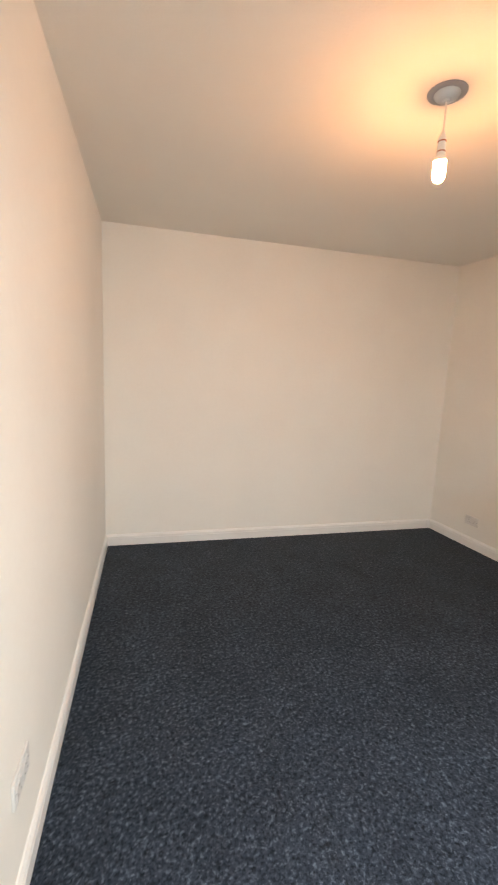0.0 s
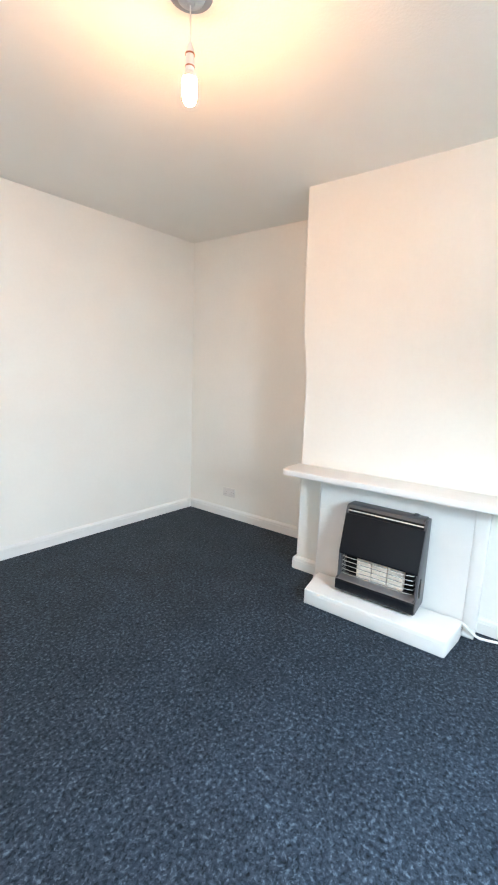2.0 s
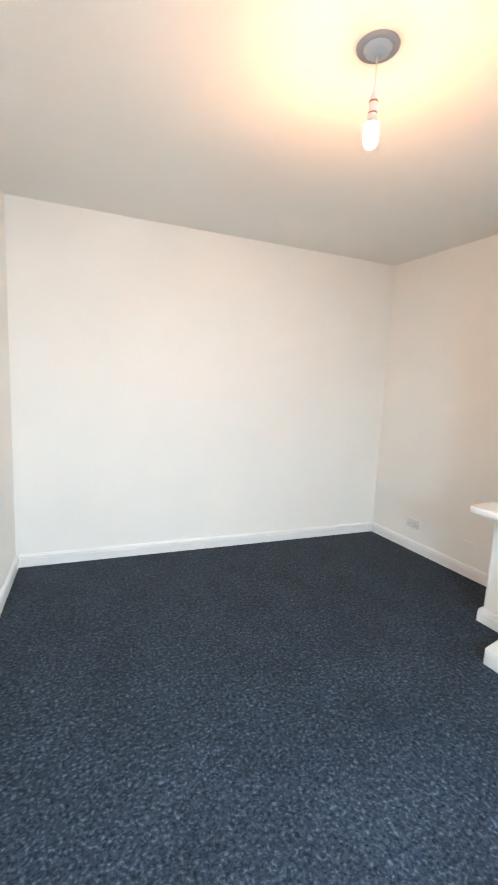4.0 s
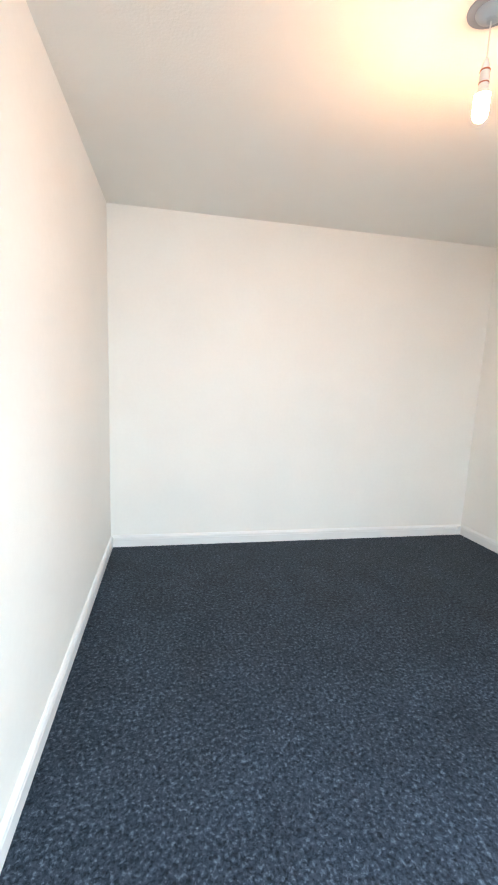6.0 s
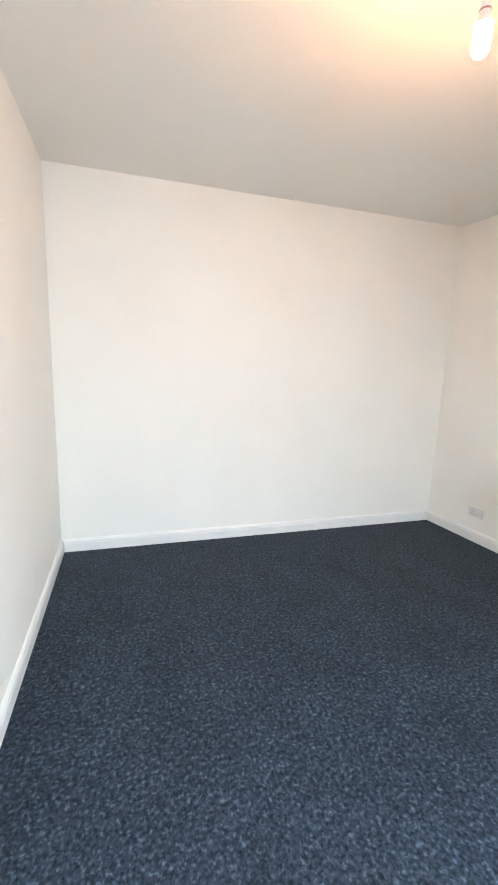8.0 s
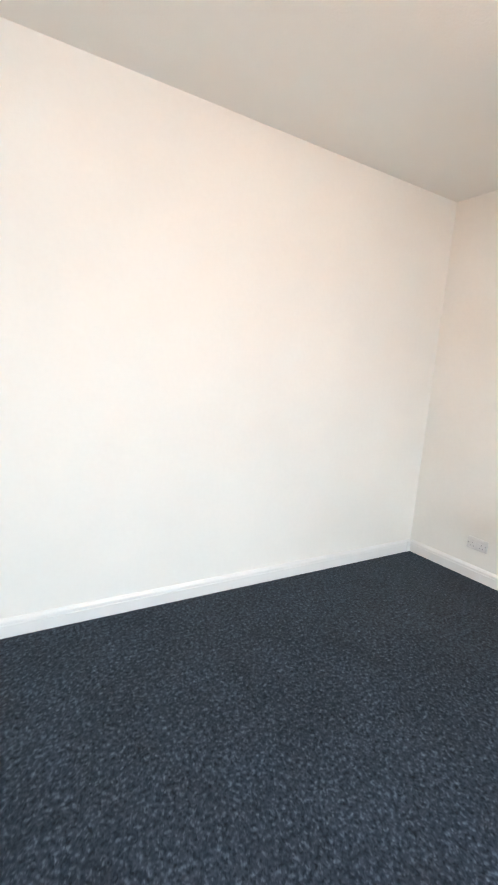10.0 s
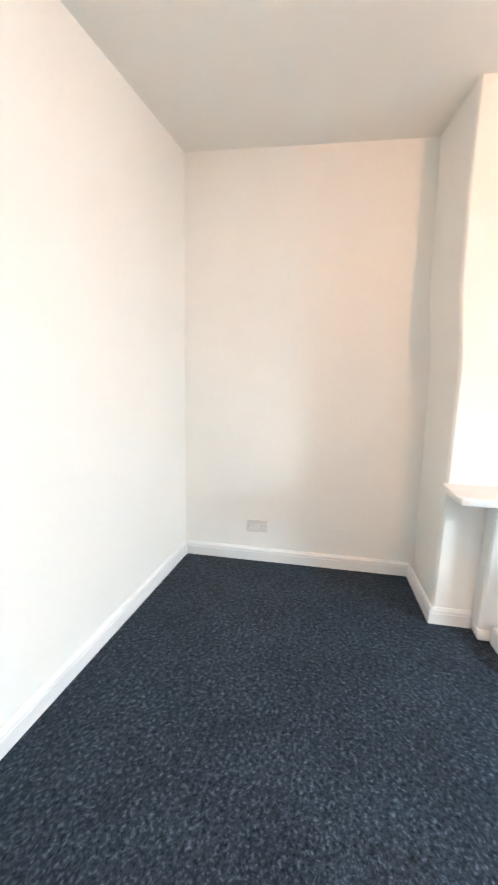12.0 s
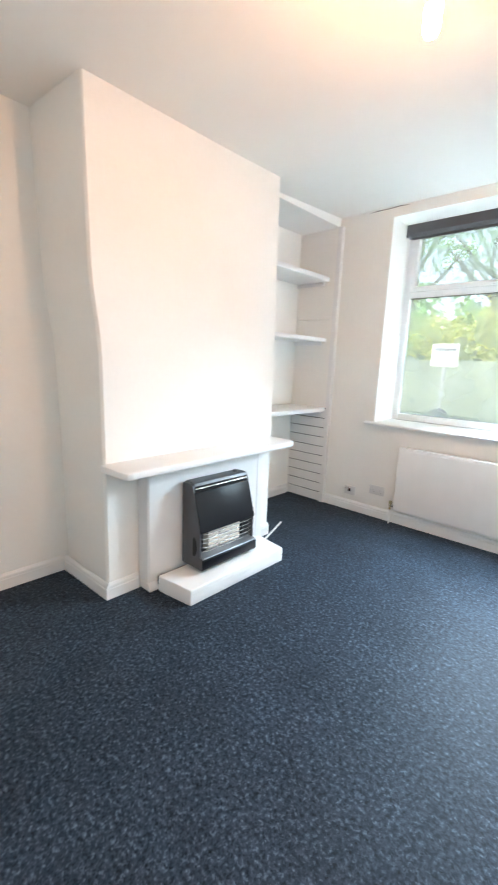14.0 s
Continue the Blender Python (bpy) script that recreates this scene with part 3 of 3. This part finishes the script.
SOCK = "white double wall socket low on the painted wall"
wall_socket(R @ pose(0.0065, -0.537, 0.262, 0, 0, 90), SOCK, mat=GREY_PLASTIC)
wall_socket(R @ pose(-0.95, WY, 0.264), "white double wall socket beside the radiator")
wall_socket(pose(-3.3665, -2.53, 0.375, 0, 0, -90.5), "white double wall socket above the skirting")
patch = mesh_object("blanking_plate", boxed(-0.055, 0.055, 0, 0.005, -0.035, 0.035, 0.002), WALL, None, R @ pose(0.0095, -1.11, 0.262, 0, 0, 90))
tagged(patch, "painted-over blanking plate on the alcove wall", "wall plate")

aerial = root("aerial_socket", R @ pose(-0.67, WY, 0.20), "small white aerial socket with loose stripped wires", "socket")
part("face_plate", boxed(-0.055, 0.06, 0, 0.014, -0.043, 0.043, 0.004), GREY_PLASTIC, aerial, smooth=True)
part("hole", boxed(-0.012, 0.016, 0.0118, 0.0146, -0.010, 0.012), DARK, aerial)
for k, (dx, dz) in enumerate(((0.05, 0.045), (0.03, 0.03), (-0.02, 0.028), (0.075, 0.03))):
    cable("wire", [(0.0, 0.012, 0.004), (dx * 0.4, 0.035, dz * 1.1), (dx, 0.04 + 0.004 * k, dz)], 0.0028, FLEX if k in (0, 3) else WIRE, aerial, "white cable" if k in (0, 3) else "red-brown wire")

crack = mesh_object("plaster_crack", prismed([(-0.62, 0.0), (-0.72, 0.006), (-0.80, 0.004), (-0.90, 0.009), (-0.98, 0.002), (-0.90, 0.0035), (-0.80, 0.0), (-0.72, 0.001)], "y", WY - 0.002, WY + 0.0015), DARK, None, R @ pose(0, 0, H + 0.048))
tagged(crack, "thin dark crack along the ceiling line", "crack", "", "structure")


# ---- pendant lamp ----
def pendant():
    x, y = -1.842, -2.06
    p = root("pendant_lamp", pose(x, y, H), "bare warm bulb on a short white flex from a ceiling rose", "ceiling lamp")
    part("ceiling_rose", lathe([(0, -0.034), (0.012, -0.034), (0.016, -0.028), (0.030, -0.025), (0.044, -0.017), (0.050, -0.006), (0.052, 0.0), (0.0, 0.0)], 40), ROSE, p, smooth=True)
    part("backplate", lathe([(0.0, -0.006), (0.068, -0.006), (0.075, -0.003), (0.076, 0.0), (0, 0)], 40), ROSE2, p, "grey round backplate", smooth=True)
    part("flex", rodded((0, 0, -0.03), (0, 0, -0.150), 0.0028), FLEX, p, smooth=True)
    h = part("lamp_holder", lathe([(0, -0.140), (0.006, -0.142), (0.010, -0.155), (0.0145, -0.165), (0.015, -0.192), (0.016, -0.196), (0.016, -0.230), (0.0, -0.230)], 24), FLEX, p, smooth=True)
    for z in (-0.178, -0.216):
        part("band", lathe([(0.0, z + 0.003), (0.0166, z + 0.0022), (0.0170, z), (0.0166, z - 0.0022), (0.0, z - 0.003)], 24), REDBAND, h, "reddish ring", smooth=True)
    part("bulb_collar", lathe([(0, -0.2305), (0.0145, -0.2305), (0.019, -0.237), (0.0245, -0.247), (0.0262, -0.2535), (0, -0.2535)], 28), FLEX, p, "white bulb collar", smooth=True)
    part("bulb", lathe([(0.0, -0.332), (0.009, -0.331), (0.017, -0.326), (0.0225, -0.317), (0.0245, -0.304), (0.0245, -0.2538), (0, -0.2538)], 28), BULB, p, "glowing warm white bulb", smooth=True)
    return p


pendant()

# ---- outside ----
G = -0.25
structure("ground", prismed([(-400, -400), (400, -400), (400, -4.61), (-400, -4.61)], "z", G - 0.5, G), GRASS, "rough grass ground outside", R, "ground")
structure("road", boxed(-60, 60, -16.5, -9.5, G, G + 0.012), ASPHALT, "grey asphalt lane outside the window", R, "road")
structure("pavement", boxed(-60, 60, -9.5, -7.6, G, G + 0.11, 0.02), STONE, "grey stone pavement with a kerb", R, "pavement")
bm = bmesh.new()
prism(bm, [(-17.4, G), (-17.4, G + 1.85), (-17.9, G + 1.9), (-24, G + 2.9), (-40, G + 4.4), (-40, G)], "x", -60, 60)
structure("bank", bm, GRASS, "grassy bank behind a stone wall", R, "bank")
structure("garden_wall", boxed(-60, 60, -17.4, -17.1, G, G + 2.05, 0.03), MOSSY, "tall mossy grey stone wall along the lane", R, "wall")


def leaves(count, centre, spread, size, seed):
    """Many small bent leaves in clumps round a centre, with gaps."""
    rng = random.Random(seed)
    bm = bmesh.new()
    clumps = []
    for _ in range(max(8, count // 60)):
        v = Vector((rng.gauss(0, 1), rng.gauss(0, 1), rng.gauss(0, 1))).normalized() * rng.uniform(0.45, 1.0)
        clumps.append((Vector((v.x * spread[0], v.y * spread[1], v.z * spread[2])), rng.uniform(0.16, 0.34)))
    for _ in range(count):
        c, r = rng.choice(clumps)
        o = Vector(centre) + c + Vector((rng.gauss(0, r), rng.gauss(0, r), rng.gauss(0, r))) * (sum(spread) / 3)
        e = Euler((rng.uniform(0, 6.3), rng.uniform(0, 6.3), rng.uniform(0, 6.3))).to_matrix()
        s = size * rng.uniform(0.6, 1.4)
        a, b, cc, d = (bm.verts.new(o + e @ Vector(q) * s) for q in ((0, -1, 0), (0.45, 0, 0.12), (0, 1, 0), (-0.45, 0, 0.12)))
        bm.faces.new((a, b, cc))
        bm.faces.new((a, cc, d))
    return bm


def tree(x, y, z, height, spread, mat, seed, count, label):
    rng = random.Random(seed)
    t = root("tree", R @ pose(x, y, z), label, "tree", "trees beyond the lane")
    bm = bmesh.new()
    top = Vector((0.15 * height * rng.uniform(-1, 1), 0, height * 0.55))
    rod(bm, (0, 0, -0.3), top, 0.045 * height, 0.022 * height, 9)
    for k in range(9):
        f = rng.uniform(0.45, 1.0)
        a = k * 2.4 + rng.uniform(0, 0.6)
        mid = top * f + Vector((math.cos(a) * spread[0] * 0.45, math.sin(a) * spread[1] * 0.45, height * 0.16))
        end = mid + Vector((math.cos(a + 0.4) * spread[0] * 0.4, math.sin(a + 0.4) * spread[1] * 0.4, height * rng.uniform(0.08, 0.25)))
        rod(bm, top * f, mid, 0.016 * height, 0.010 * height, 7)
        rod(bm, mid, end, 0.010 * height, 0.003 * height, 6)
        rod(bm, mid, mid + Vector((rng.uniform(-1, 1), rng.uniform(-1, 1), 1.2)) * 0.12 * height, 0.006 * height, 0.002 * height, 5)
    part("trunk", bm, BARK, t)
    part("crown", leaves(count, (0, 0, height * 0.72), spread, 0.085, seed + 5), mat, t)


tree(2.6, -20.5, 1.9, 6.2, (2.6, 2.0, 2.0), LEAF, 3, 2200, "green tree with open branching on the bank")
tree(-2.2, -22.5, 2.2, 8.0, (3.0, 2.2, 2.6), LEAF, 11, 3600, "tall green tree on the bank")
tree(6.8, -23.0, 2.3, 8.5, (3.2, 2.4, 2.8), LEAF, 17, 3000, "tall green tree on the bank")
tree(-7.5, -21.5, 2.1, 7.0, (3.0, 2.2, 2.3), LEAF, 23, 5000, "green tree on the bank")
tree(11.5, -22.0, 2.2, 7.0, (3.0, 2.2, 2.3), LEAF, 29, 5000, "green tree on the bank")


def bush(x, y, z, spread, mat, seed, count, label):
    b = root("bush", R @ pose(x, y, z), label, "bush", "bushes on the bank")
    bm = bmesh.new()
    rng = random.Random(seed)
    for k in range(10):
        a = k * 0.63
        rod(bm, (0.1 * math.cos(a), 0.1 * math.sin(a), -0.3), (spread[0] * 0.7 * math.cos(a), spread[1] * 0.7 * math.sin(a), spread[2] * rng.uniform(0.9, 1.7)), 0.03, 0.008, 5)
    part("stem", bm, BARK, b)
    part("foliage", leaves(count, (0, 0, spread[2] * 0.95), spread, 0.075, seed), mat, b)


for k, x in enumerate((-11, -8.4, -5.6, -3.0, -0.6, 1.4, 3.4, 5.6, 8.0, 10.6, 13.4)):
    bush(x, -18.6 - 0.5 * (k % 3), 1.72, (1.5, 1.0, 0.95 + 0.25 * (k % 2)), LEAF2 if k % 3 != 1 else LEAF, 40 + k, 2600,
         "yellow-green bush above the stone wall" if k % 3 != 1 else "green bush above the stone wall")

def woodland():
    """Far trees that close the view above the bank."""
    rng = random.Random(77)
    bm = bmesh.new()
    for _ in range(12000):
        x = rng.uniform(-26, 34)
        top = 5.6 + 1.8 * math.sin(x * 0.55) + 1.3 * math.sin(x * 1.7 + 1)
        o = Vector((x, rng.uniform(-39, -34), 1.5 + top * rng.random() ** 0.8))
        e = Euler((rng.uniform(0, 6.3), rng.uniform(0, 6.3), rng.uniform(0, 6.3))).to_matrix()
        s = rng.uniform(0.16, 0.38)
        a, b, c, d = (bm.verts.new(o + e @ Vector(q) * s) for q in ((0, -1, 0), (0.6, 0, 0.12), (0, 1, 0), (-0.6, 0, 0.12)))
        bm.faces.new((a, b, c))
        bm.faces.new((a, c, d))
    ob = mesh_object("woodland", bm, LEAF, None, R)
    tagged(ob, "pale green woodland far behind the bank", "trees", "", "stuff")


woodland()

SX, SY = 1.50, -13.0
sign = root("sign_board", R @ pose(SX, SY, G), "white notice board with dark lettering on a post", "sign")
part("post", rodded((0, 0, 0), (0, 0, 2.25), 0.045, sides=14), POST, sign, smooth=True)
board = part("board", boxed(-0.36, 0.36, 0.045, 0.065, 1.78, 2.40, 0.006), SIGN_W, sign, "white rectangular board")
part("text_line", boxed(-0.30, 0.30, 0.065, 0.068, 2.20, 2.28), SIGN_T, board, "dark line of lettering")
part("text_line", boxed(-0.10, 0.10, 0.065, 0.068, 2.03, 2.08), SIGN_T, board, "short dark line of lettering")
bin_ = root("litter_bin", R @ pose(SX - 0.12, SY + 0.35, G), "small dark bin at the foot of the sign", "bin")
part("body", lathe([(0, 0), (0.17, 0), (0.2, 0.5), (0, 0.5)], 18), BIN, bin_, smooth=True)
part("lid", lathe([(0, 0.62), (0.12, 0.60), (0.215, 0.5), (0, 0.5)], 18), BIN, bin_, smooth=True)
